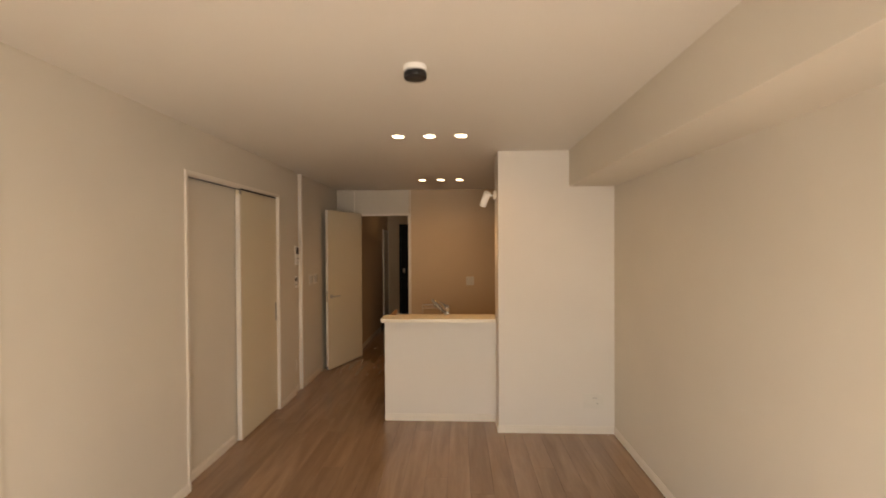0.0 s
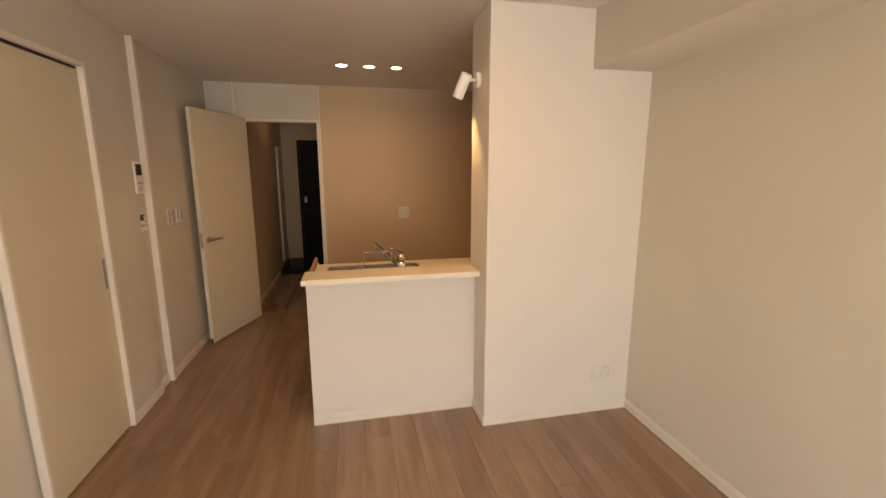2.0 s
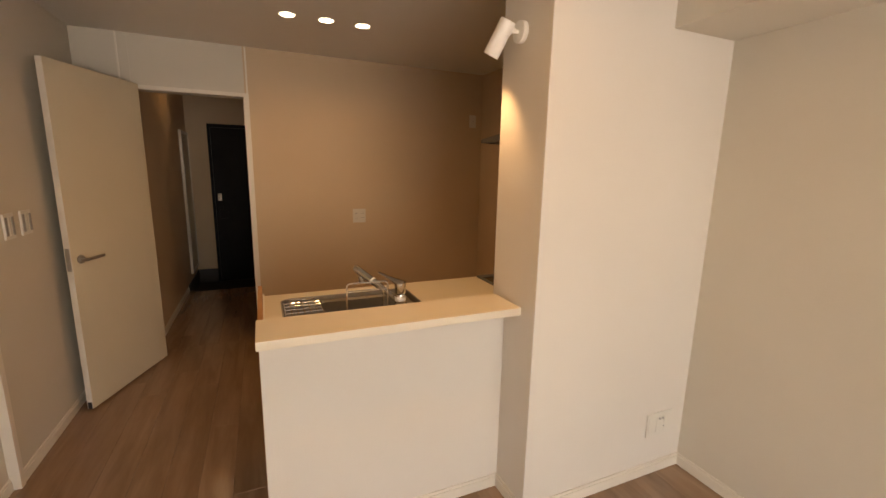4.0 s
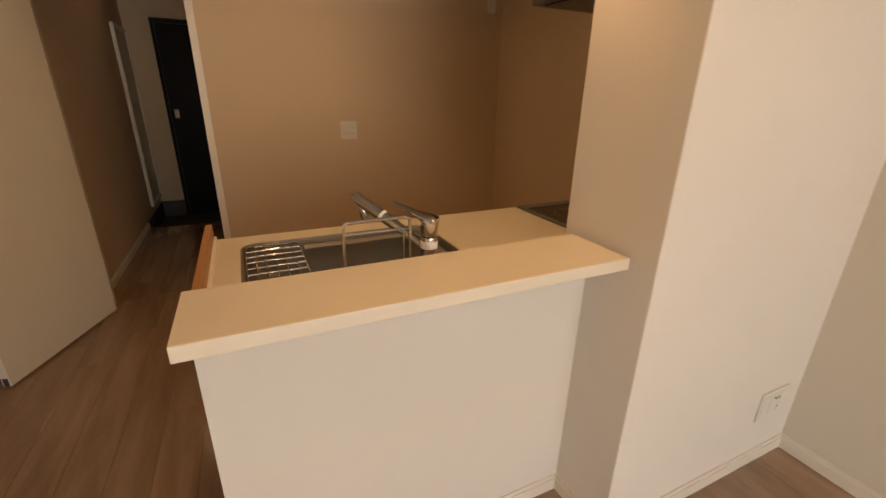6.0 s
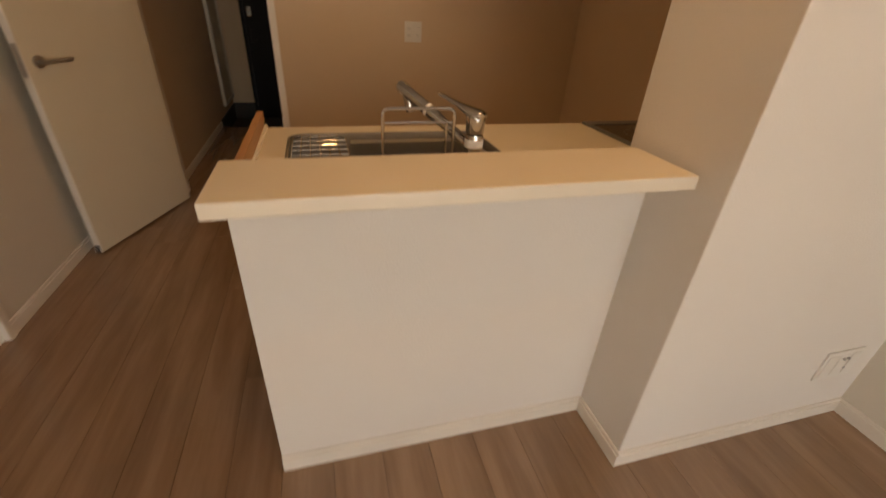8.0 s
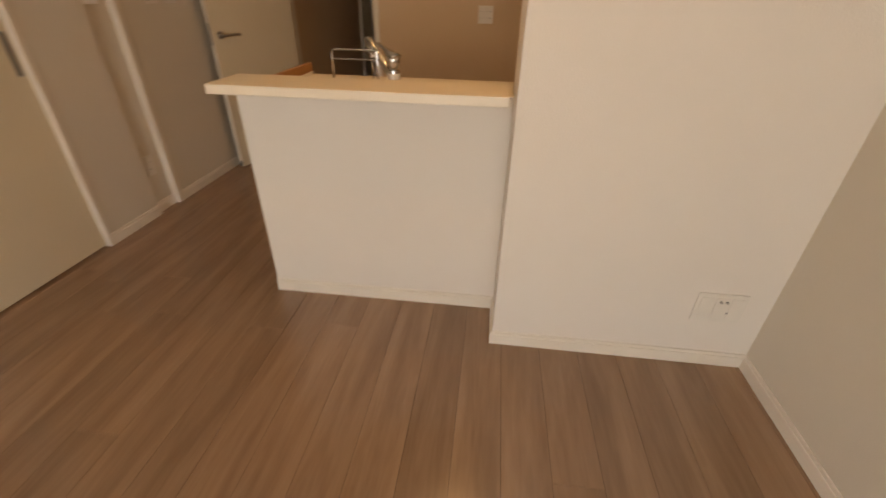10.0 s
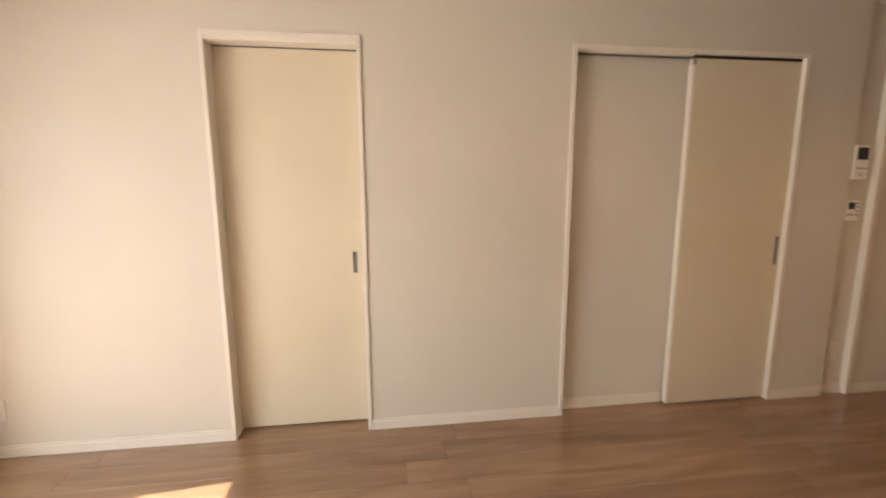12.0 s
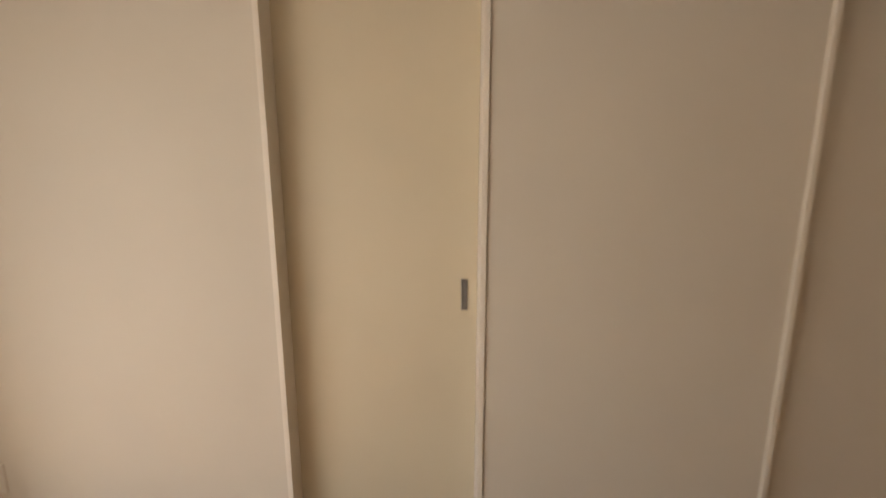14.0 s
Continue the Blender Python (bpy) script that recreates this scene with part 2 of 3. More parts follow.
def structure(ob, label, category):
    return tagged(ob, label, category, kind="structure")


structure(boxes("wall_left", PAPER, [
    ((XL - T, YW - T, 0), (XL, D0 + 0.015, ZC)),
    ((XL - T, D0 + 0.015, 2.085), (XL, D1 - 0.015, ZC)),
    ((XL - T, D1 - 0.015, 0), (XL, S0 + 0.015, ZC)),
    ((XL - T, S0 + 0.015, 2.085), (XL, S1 - 0.015, ZC)),
    ((XL - T, S0 + 0.015, 0), (-1.556, 3.60, 2.085)),
    ((XL - T, S1 - 0.015, 0), (XL, 4.625, ZC)),
    ((XL - T, 4.625, 0), (-1.512, 4.80, ZC)),
    ((XL - T, 4.80, 0), (XL, YB + 0.13, ZC)),
]), "cream wallpapered long wall with two sliding doors", "wall")
structure(boxes("wall_closing", PAPER, [((XL - T - 0.12, YW - T, 0), (XL - T - 0.004, YB, ZC))]), "plain wall behind the sliding doors", "wall")
structure(boxes("wall_right", PAPER, [((XR, YW - T, 0), (XR + T, YC + 0.004, ZC))]), "cream wallpapered plain long wall", "wall")
structure(boxes("wall_column", WHITE_PAPER, [((XP, YC, 0), (XK + 0.1, YC2, ZC))], bevel=0.004), "white wallpapered short partition wall beside the counter", "wall")
structure(boxes("wall_kitchen", LAMP_TINT_PAPER, [((XK, YC2 - 0.002, 0), (XK + T, YB + 0.13, ZC))]), "cream wallpapered side wall of the kitchen, warm lamplight in its colour", "wall")
structure(boxes("wall_back", PAPER, [
    ((XL - 0.004, YB, 0), (O0, YB + 0.12, ZC)),
    ((O0, YB + 0.004, 2.05), (O1, YB + 0.12, ZC)),
]), "cream wallpapered wall round the hall opening", "wall")
structure(boxes("wall_accent", LAMP_TINT_PAPER, [((O1, YB, 0), (XK + 0.004, YB + 0.12, ZC))]), "cream wallpapered kitchen back wall, warm lamplight in its colour", "wall")
structure(boxes("wall_window", PAPER, [
    ((XL - 0.004, YW - T, 0), (WX0, YW, ZC)),
    ((WX1, YW - T, 0), (XR + 0.004, YW, ZC)),
    ((WX0, YW - T, WH), (WX1, YW, ZC)),
    ((WX0, YW - T, -0.02), (WX1, YW, 0.02)),
]), "cream wallpapered wall round the balcony window", "wall")
structure(boxes("wall_hall", LAMP_TINT_PAPER, [
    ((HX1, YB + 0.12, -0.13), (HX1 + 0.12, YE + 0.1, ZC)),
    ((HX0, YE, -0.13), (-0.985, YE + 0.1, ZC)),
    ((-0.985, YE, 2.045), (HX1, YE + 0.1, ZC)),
]), "cream wallpapered walls of the entrance hall, dim warm light in their colour", "wall")
structure(boxes("wall_hall_side", LAMP_TINT_PAPER, [((HX0 - 0.12, YB + 0.12, -0.13), (HX0, YE + 0.1, ZC))]), "cream wallpapered side wall of the hall, dim warm light in its colour", "wall")
structure(boxes("ceiling", CEILING_PAPER, [((XL - T, YW - T, ZC), (XK + T, YE + 0.1, ZC + 0.1))]), "cream papered flat ceiling", "ceiling")
structure(boxes("beam", PAPER, [((1.212, YW - 0.002, 2.092), (XR + 0.002, YC + 0.002, ZC + 0.002))], bevel=0.003), "cream papered dropped beam along the long wall", "beam")
# unseen slab and ground, added to bounce sunlight up through the window
structure(boxes("balcony_floor", CONCRETE, [((-2.2, -1.7, -0.25), (2.2, YW - T, -0.06)), ((-2.2, -1.82, -0.25), (2.2, -1.7, 0.35))]), "unseen pale concrete balcony slab with a low kerb, added to bounce sunlight indoors", "balcony")
structure(boxes("ground", CONCRETE, [((-400, -400, -6.2), (400, 400, -6.0))]), "unseen plain ground below the balcony, added for bounced daylight", "ground")


# baseboards, with a stepped top edge
def board(bm, a, b, side):
    """From a to b along a wall; side: the way into the room."""
    (x0, y0), (x1, y1), (sx, sy) = a, b, side
    for z0, z1, t in ((0.0, 0.048, 0.010), (0.048, 0.062, 0.006)):
        box(bm, (x0 - 0.002 * sx, y0 - 0.002 * sy, z0), (x1 + t * sx, y1 + t * sy, z1), 0.0)


RUNS = [
    ((XL, YW), (XL, D0), (1, 0)), ((XL, D1), (XL, S0), (1, 0)), ((-1.556, S0 + 0.03), (-1.556, 3.53), (1, 0)),
    ((XL, S1), (XL, 4.625), (1, 0)), ((-1.512, 4.625), (-1.512, 4.795), (1, 0)), ((XL, 4.832), (XL, YB), (1, 0)),
    ((XR, YW), (XR, YC), (-1, 0)), ((XP, YC), (XR, YC), (0, -1)), ((XP, YC - 0.01), (XP, 3.99), (-1, 0)),
    ((-0.405, 3.992), (0.604, 3.992), (0, -1)), ((XL, YB), (O0 - 0.03, YB), (0, -1)), ((O1 + 0.03, YB), (XK, YB), (0, -1)),
    ((XL, YW), (WX0, YW), (0, 1)), ((WX1, YW), (XR, YW), (0, 1)), ((HX0, YB + 0.12), (HX0, 8.1), (1, 0)), ((HX1, YB + 0.12), (HX1, 8.1), (-1, 0)),
]
structure(solid("baseboard", TRIM, lambda bm: [board(bm, *r) for r in RUNS]), "cream baseboard with a stepped top edge", "baseboard")
structure(boxes("trim_entry", DARK_TILE, [((HX0, 8.12, -0.12), (HX0 + 0.012, YE, 0.07)), ((HX0, YE - 0.012, -0.12), (-0.985, YE, 0.07))], bevel=0.002), "dark skirting round the sunken entrance", "baseboard")
structure(boxes("entry_floor", DARK_TILE, [((HX0, 8.12, -0.2), (HX1, YE + 0.1, -0.12)), ((HX0, 8.08, -0.2), (HX1, 8.12, -0.002))]), "dark tiled sunken entrance floor", "floor")
# wall edge strip beside the intercom, thin strips over the hall opening
structure(boxes("trim_strip", TRIM, [((XL - 0.027, 4.795, 0), (XL + 0.016, 4.832, ZC))], bevel=0.003), "white upright strip on the wall by the intercom", "trim")
structure(boxes("trim_door_head", TRIM, [((-1.236, YB - 0.008, 2.055), (-1.226, YB, ZC)), ((O1 + 0.002, YB - 0.012, 0.0), (O1 + 0.028, YB, 2.058)), ((O1 + 0.012, YB - 0.008, 2.06), (O1 + 0.024, YB, ZC)),
                                           ((O0 - 0.028, YB - 0.012, 0), (O0 - 0.002, YB, 2.058)), ((O0 - 0.028, YB - 0.012, 2.032), (O1 + 0.028, YB - 0.001, 2.058)),
                                           ((O0 - 0.002, YB - 0.010, 0), (O0 + 0.012, YB + 0.122, 2.034)), ((O1 - 0.012, YB - 0.010, 0), (O1 + 0.002, YB + 0.122, 2.034)), ((O0, YB - 0.010, 2.030), (O1, YB + 0.122, 2.05))]),
          "cream casing round the hall opening", "trim")


# ---- window behind the walk's start ----
def window():
    w = thing("window_1", (0, 0, 0))
    structure(w, "white framed two-pane sliding balcony window", "window")
    y = YW - 0.10
    part(w, "frame", TRIM, lambda bm: [box(bm, *b, 0.003) for b in (
        ((WX0, y - 0.05, 0.02), (WX0 + 0.04, y + 0.05, WH)), ((WX1 - 0.04, y - 0.05, 0.02), (WX1, y + 0.05, WH)),
        ((WX0, y - 0.05, WH - 0.04), (WX1, y + 0.05, WH)), ((WX0, y - 0.05, 0.02), (WX1, y + 0.05, 0.05)))])
    mid = (WX0 + WX1) / 2
    for x0, x1, yy in ((WX0 + 0.04, mid + 0.03, y - 0.02), (mid - 0.03, WX1 - 0.04, y + 0.02)):
        part(w, "sash", TRIM, lambda bm: [box(bm, *b, 0.003) for b in (
            ((x0, yy - 0.015, 0.05), (x0 + 0.05, yy + 0.015, WH - 0.04)), ((x1 - 0.05, yy - 0.015, 0.05), (x1, yy + 0.015, WH - 0.04)),
            ((x0, yy - 0.015, 0.05), (x1, yy + 0.015, 0.12)), ((x0, yy - 0.015, WH - 0.1), (x1, yy + 0.015, WH - 0.04)))])
        p = part(w, "pane", GLASS, lambda bm: box(bm, (x0 + 0.045, yy - 0.003, 0.115), (x1 - 0.045, yy + 0.003, WH - 0.095)))
        p.visible_shadow = False


window()


# ---- doors ----
def cup_handle(parent, y, z0, z1, x, w=0.026):
    """A sunk finger pull: rim and a dark panel coloured like the recess's shade."""
    def rim(bm):
        t = 0.004
        for lo, hi in (((x, y - w / 2, z0), (x + 0.003, y - w / 2 + t, z1)), ((x, y + w / 2 - t, z0), (x + 0.003, y + w / 2, z1)),
                       ((x, y - w / 2, z0), (x + 0.003, y + w / 2, z0 + t)), ((x, y - w / 2, z1 - t), (x + 0.003, y + w / 2, z1))):
            box(bm, lo, hi, 0.0006)
    h = part(parent, "handle", NICKEL, rim, label="satin nickel sunk finger pull")
    cupped = part(h, "shade_panel", RECESS_SHADE, lambda bm: box(bm, (x - 0.004, y - w / 2 + 0.003, z0 + 0.003), (x + 0.0008, y + w / 2 - 0.003, z1 - 0.003)))
    return h


def casing(parent, y0, y1, x_in, top, w=0.026):
    """Frame in the wall: flat casing just proud of the wall and a lining that runs back to x_in."""
    def build(bm):
        x = XL + 0.010
        box(bm, (x_in, y0, 0), (x, y0 + w, top), 0.002)
        box(bm, (x_in, y1 - w, 0), (x, y1, top), 0.002)
        box(bm, (x_in, y0 + w - 0.001, top - w), (x, y1 - w + 0.001, top), 0.002)
    return part(parent, "frame", TRIM, build)


def single_door():
    d = thing("door_1", (0, 0, 0))
    structure(d, "cream sliding door, closed, deep in its frame", "door")
    casing(d, D0, D1, XL - 0.14, 2.10, 0.020)
    part(d, "track", BLACK, lambda bm: box(bm, (-1.62, D0 + 0.02, 2.052), (-1.579, D1 - 0.02, 2.079)))
    part(d, "head_lining", TRIM, lambda bm: box(bm, (-1.574, D0 + 0.019, 2.058), (XL + 0.004, D1 - 0.019, 2.081), 0.001))
    leaf = part(d, "leaf", LEAF, lambda bm: box(bm, (-1.610, D0 + 0.006, 0.012), (-1.577, D1 - 0.021, 2.054), 0.002))
    cup_handle(leaf, 1.655, 0.890, 1.012, -1.577)


def wide_door():
    d = thing("door_2", (0, 0, 0))
    structure(d, "cream sliding door on an outside track, slid half across", "door")
    casing(d, S0, S1, XL - 0.12, 2.102, 0.024)
    part(d, "track", BLACK, lambda bm: box(bm, (-1.54, 3.53, 2.066), (-1.508, S1 - 0.024, 2.08)))
    part(d, "head_lining", TRIM, lambda bm: box(bm, (-1.556, S0 + 0.023, 2.070), (XL, 3.53, 2.081)))
    # thin black strip drawn in for the shaded gap under the head
    part(d, "head_gap_shade", BLACK, lambda bm: box(bm, (-1.553, S0 + 0.0235, 2.0688), (XL - 0.03, 3.529, 2.0705)))
    part(d, "stop", GREY, lambda bm: box(bm, (-1.5078, 3.538, 2.028), (-1.4995, 3.554, 2.062), 0.001))
    leaf = part(d, "leaf", LEAF, lambda bm: box(bm, (-1.540, 3.540, 0.010), (-1.505, S1 - 0.024, 2.062), 0.003))
    part(leaf, "edge_strip", TRIM, lambda bm: box(bm, (-1.541, 3.537, 0.010), (-1.5035, 3.555, 2.026), 0.002))
    cup_handle(leaf, 4.190, 0.880, 1.056, -1.505, 0.028)


def hall_door():
    """Hinged leaf, standing open into the room against the left wall."""
    hinge, free = Vector((-1.122, 6.165)), Vector((-1.391, 5.460))
    way = free - hinge
    d = thing("door_3", (hinge.x, hinge.y, 0), math.degrees(math.atan2(way.y, way.x)))
    structure(d, "cream hinged hall door standing open, with lever handle", "door")
    L = way.length
    leaf = part(d, "leaf", LEAF, lambda bm: box(bm, (0.0, -0.036, 0.012), (L, 0.0, 2.058), 0.002))
    part(d, "edge_band", TRIM, lambda bm: box(bm, (L - 0.0005, -0.0355, 0.013), (L + 0.0015, -0.0005, 2.057)))
    part(d, "latch_plate", NICKEL, lambda bm: [box(bm, (L + 0.0012, -0.030, 0.885), (L + 0.003, -0.006, 1.02), 0.0008), box(bm, (L + 0.003, -0.024, 0.94), (L + 0.008, -0.012, 0.965), 0.002)])
    part(d, "bolt", BLACK, lambda bm: box(bm, (L + 0.0010, -0.030, 0.013), (L + 0.003, -0.006, 0.055), 0.0008))

    def lever(bm):
        c = L - 0.062
        cyl(bm, (c, 0.0, 0.945), (c, 0.008, 0.945), 0.026, bevel=0.002)
        cyl(bm, (c, 0.008, 0.945), (c, 0.045, 0.945), 0.010)
        tube(bm, rounded([(c, 0.042, 0.945), (c - 0.03, 0.046, 0.946), (c - 0.125, 0.044, 0.946)], 0.012), 0.009)
        cyl(bm, (c, -0.036, 0.945), (c, -0.044, 0.945), 0.026, bevel=0.002)
        tube(bm, rounded([(c, -0.044, 0.945), (c, -0.075, 0.945), (c - 0.12, -0.075, 0.945)], 0.014), 0.009)
    part(d, "lever_handle", NICKEL, lever, True, "satin nickel lever on a round rose")

    def hinges(bm):
        for z in (0.25, 1.05, 1.82):
            cyl(bm, (-0.004, -0.040, z - 0.05), (-0.004, -0.040, z + 0.05), 0.006, seg=12)
    part(d, "hinge", NICKEL, hinges, True)


def entry_door():
    d = thing("door_4", (0, 0, 0))
    structure(d, "dark steel entrance door, closed, at the hall's end", "door")
    part(d, "frame", ENTRY, lambda bm: [box(bm, *b, 0.003) for b in (((-0.985, YE - 0.02, -0.12), (-0.95, YE + 0.08, 2.045)), ((HX1 - 0.05, YE - 0.02, -0.12), (HX1, YE + 0.08, 2.045)), ((-0.95, YE - 0.02, 2.0), (HX1 - 0.05, YE + 0.08, 2.045)))])
    leaf = part(d, "leaf", ENTRY, lambda bm: box(bm, (-0.948, YE, -0.1195), (HX1 - 0.052, YE + 0.045, 1.998), 0.003))

    def lock(bm):
        box(bm, (-0.915, YE - 0.012, 1.02), (-0.865, YE, 1.12), 0.004)
        cyl(bm, (-0.89, YE - 0.012, 1.085), (-0.89, YE - 0.03, 1.085), 0.015, bevel=0.002)
        box(bm, (-0.895, YE - 0.045, 1.06), (-0.885, YE - 0.028, 1.11), 0.002)
    part(leaf, "lock", CHROME, lock, label="bright thumb-turn lock")

    def pull(bm):
        box(bm, (-0.92, YE - 0.01, 0.75), (-0.86, YE, 0.93), 0.004)
        box(bm, (-0.90, YE - 0.06, 0.78), (-0.80, YE - 0.045, 0.90), 0.006)
        box(bm, (-0.90, YE - 0.05, 0.80), (-0.88, YE - 0.008, 0.88), 0.004)
    part(leaf, "handle", ENTRY, pull)


single_door()
wide_door()
hall_door()
entry_door()


def hall_panel():
    """White framed tall panel on the hall wall near the entrance."""
    d = thing("closet_door", (HX0, 8.67, 0.12))
    tagged(d, "white framed tall flush closet door on the hall wall", "closet door")
    part(d, "frame", TRIM, lambda bm: [box(bm, *b, 0.003) for b in (((0, -0.27, 0.03), (0.03, -0.235, 1.79)), ((0, 0.235, 0.03), (0.03, 0.27, 1.79)), ((0, -0.235, 1.755), (0.03, 0.235, 1.79)), ((0, -0.235, 0.03), (0.03, 0.235, 0.065)))])
    part(d, "leaf", LEAF, lambda bm: box(bm, (0.0, -0.233, 0.067), (0.022, 0.233, 1.753), 0.002))
    for z in (0.5, 1.3):
        part(d, "hinge", NICKEL, lambda bm: cyl(bm, (0.033, -0.262, z - 0.03), (0.033, -0.262, z + 0.03), 0.005, seg=10))


hall_panel()


# ---- counter and kitchen ----
BX0, BX1 = -0.405, 0.615
structure(boxes("wall_counter", WHITE_PAPER, [((BX0, 3.992, 0), (XP + 0.002, 4.042, 0.926))], bevel=0.002), "white papered low wall under the serving counter", "low wall")


def bar():
    b = thing("serving_counter", ((BX0 + BX1) / 2, 3.94, 0.924))
    tagged(b, "cream laminate serving counter top on the white low wall", "counter")

    def top(bm):
        box(bm, (-0.516, -0.106, 0.0), (0.489, 0.112, 0.032), 0.003)
    part(b, "top", LAMINATE, top)


bar()

SX0, SX1, SY0, SY1, CZ = -0.305, 0.335, 4.172, 4.588, 0.86


def kitchen():
    k = thing("kitchen_unit", (0.6, 4.36, 0))
    tagged(k, "cream kitchen base unit with laminate worktop behind the low wall", "kitchen unit")
    o = Vector((0.6, 4.36, 0))

    def body(bm):
        box(bm, Vector((-0.378, 4.046, 0.08)) - o, Vector((1.646, 4.06, 0.818)) - o)
        box(bm, Vector((-0.378, 4.046, 0.0)) - o, Vector((1.646, 4.60, 0.08)) - o)
        box(bm, Vector((-0.378, 4.06, 0.08)) - o, Vector((-0.36, 4.65, 0.818)) - o)
        box(bm, Vector((1.628, 4.06, 0.08)) - o, Vector((1.646, 4.65, 0.818)) - o)
        box(bm, Vector((-0.36, 4.06, 0.08)) - o, Vector((1.628, 4.65, 0.10)) - o)
    part(k, "body", LEAF, body)
    xs = [-0.378, 0.12, 0.62, 1.13, 1.646]
    for a, b in zip(xs, xs[1:]):
        part(k, "door", LEAF, lambda bm: box(bm, Vector((a + 0.002, 4.65, 0.09)) - o, Vector((b - 0.002, 4.668, 0.80)) - o, 0.002))

    # worktop with the sink's rounded hole
    def top(bm):
        ring = loop_of(SX0, SX1, SY0, SY1, 0.05)
        x0, x1, y0, y1 = -0.382, 1.646, 4.046, 4.682
        outer = []
        cx, cy = (SX0 + SX1) / 2, (SY0 + SY1) / 2
        for x, y in ring:
            dx, dy = x - cx, y - cy
            s = min((x1 - cx) / dx if dx > 1e-6 else ((x0 - cx) / dx if dx < -1e-6 else 1e9), (y1 - cy) / dy if dy > 1e-6 else ((y0 - cy) / dy if dy < -1e-6 else 1e9))
            outer.append([cx + dx * s, cy + dy * s])
        for px, py in ((x0, y0), (x0, y1), (x1, y0), (x1, y1)):
            near = min(outer, key=lambda q: (q[0] - px) ** 2 * 0.2 + (q[1] - py) ** 2)
            near[0], near[1] = px, py
        n = len(ring)
        rows = [[bm.verts.new(Vector((p[0], p[1], z)) - o) for p in pts] for pts, z in ((outer, CZ - 0.04), (outer, CZ), (ring, CZ), (ring, CZ - 0.04))]
        for ra, rb in zip(rows, rows[1:] + rows[:1]):
            for i in range(n):
                bm.faces.new((ra[i], ra[(i + 1) % n], rb[(i + 1) % n], rb[i]))
    part(k, "worktop", LAMINATE, top)
    part(k, "end_panel", ORANGE_WOOD, lambda bm: box(bm, Vector((-0.408, 4.046, 0.0)) - o, Vector((-0.388, 4.690, 0.913)) - o, 0.002), label="orange-brown wood end panel")
    part(k, "seal_strip", WHITE, lambda bm: box(bm, Vector((-0.388, 4.046, 0.80)) - o, Vector((-0.3805, 4.684, 0.872)) - o, 0.001))


kitchen()


def sink():
    s = thing("sink", ((SX0 + SX1) / 2, (SY0 + SY1) / 2, CZ))
    tagged(s, "brushed steel kitchen sink sunk in the cream worktop", "sink")
    o = Vector(((SX0 + SX1) / 2, (SY0 + SY1) / 2, CZ))

    def bowl(bm):
        prof = [(-0.005, 0.0005, 0.05), (-0.003, 0.002, 0.05), (0.002, 0.0015, 0.048), (0.004, -0.004, 0.045), (0.006, -0.02, 0.045), (0.010, -0.176, 0.05), (0.014, -0.183, 0.05)]
        rows = [[bm.verts.new(Vector((x, y, CZ + z)) - o) for x, y in loop_of(SX0 + d, SX1 - d, SY0 + d, SY1 - d, r)] for d, z, r in prof]
        for ra, rb in zip(rows, rows[1:]):
            for i in range(len(ra)):
                bm.faces.new((ra[i], ra[(i + 1) % len(ra)], rb[(i + 1) % len(ra)], rb[i]))
        bm.faces.new(rows[-1])
    part(s, "bowl", STEEL, bowl, True)
    part(s, "ledge", STEEL, lambda bm: [box(bm, Vector((SX0 + 0.19, SY1 - 0.062, CZ - 0.022)) - o, Vector((SX1 - 0.03, SY1 - 0.022, CZ - 0.016)) - o, 0.002), box(bm, Vector((SX1 - 0.055, SY0 + 0.03, CZ - 0.022)) - o, Vector((SX1 - 0.023, SY1 - 0.05, CZ - 0.014)) - o, 0.002)])
    part(s, "drain", CHROME, lambda bm: [cyl(bm, Vector((0.05, 4.40, CZ - 0.182)) - o, Vector((0.05, 4.40, CZ - 0.177)) - o, 0.06, bevel=0.002), cyl(bm, Vector((0.05, 4.40, CZ - 0.177)) - o, Vector((0.05, 4.40, CZ - 0.170)) - o, 0.02)], True)


sink()


def drain_rack():
    """Wire rack laid across the sink's end."""
    x0, x1, y0, y1, z = -0.296, -0.130, 4.19, 4.578, CZ - 0.006
    r = thing("wire_rack", ((x0 + x1) / 2, (y0 + y1) / 2, z))
    tagged(r, "steel wire draining rack laid over the sink", "dish rack")
    o = Vector(((x0 + x1) / 2, (y0 + y1) / 2, z))

    def rim(bm):
        loop = [Vector((x, y, z)) - o for x, y in loop_of(x0, x1, y0, y1, 0.03)]
        tube(bm, loop + [loop[0]], 0.0032, 8)
    part(r, "rim", CHROME, rim, True)
    for i in range(5):
        x = x0 + (x1 - x0) * (i + 1) / 6
        part(r, "wire", CHROME, lambda bm: tube(bm, [Vector((x, y0, z + 0.003)) - o, Vector((x, y1, z + 0.004)) - o], 0.0027, 8), True)
    for i in range(7):
        y = y0 + (y1 - y0) * (i + 1) / 8
        part(r, "wire", CHROME, lambda bm: tube(bm, rounded([Vector((x0, y, z - 0.001)) - o, Vector((x0 + 0.03, y, z)) - o, Vector((x1, y, z)) - o], 0.01), 0.0028, 8), True)


drain_rack()


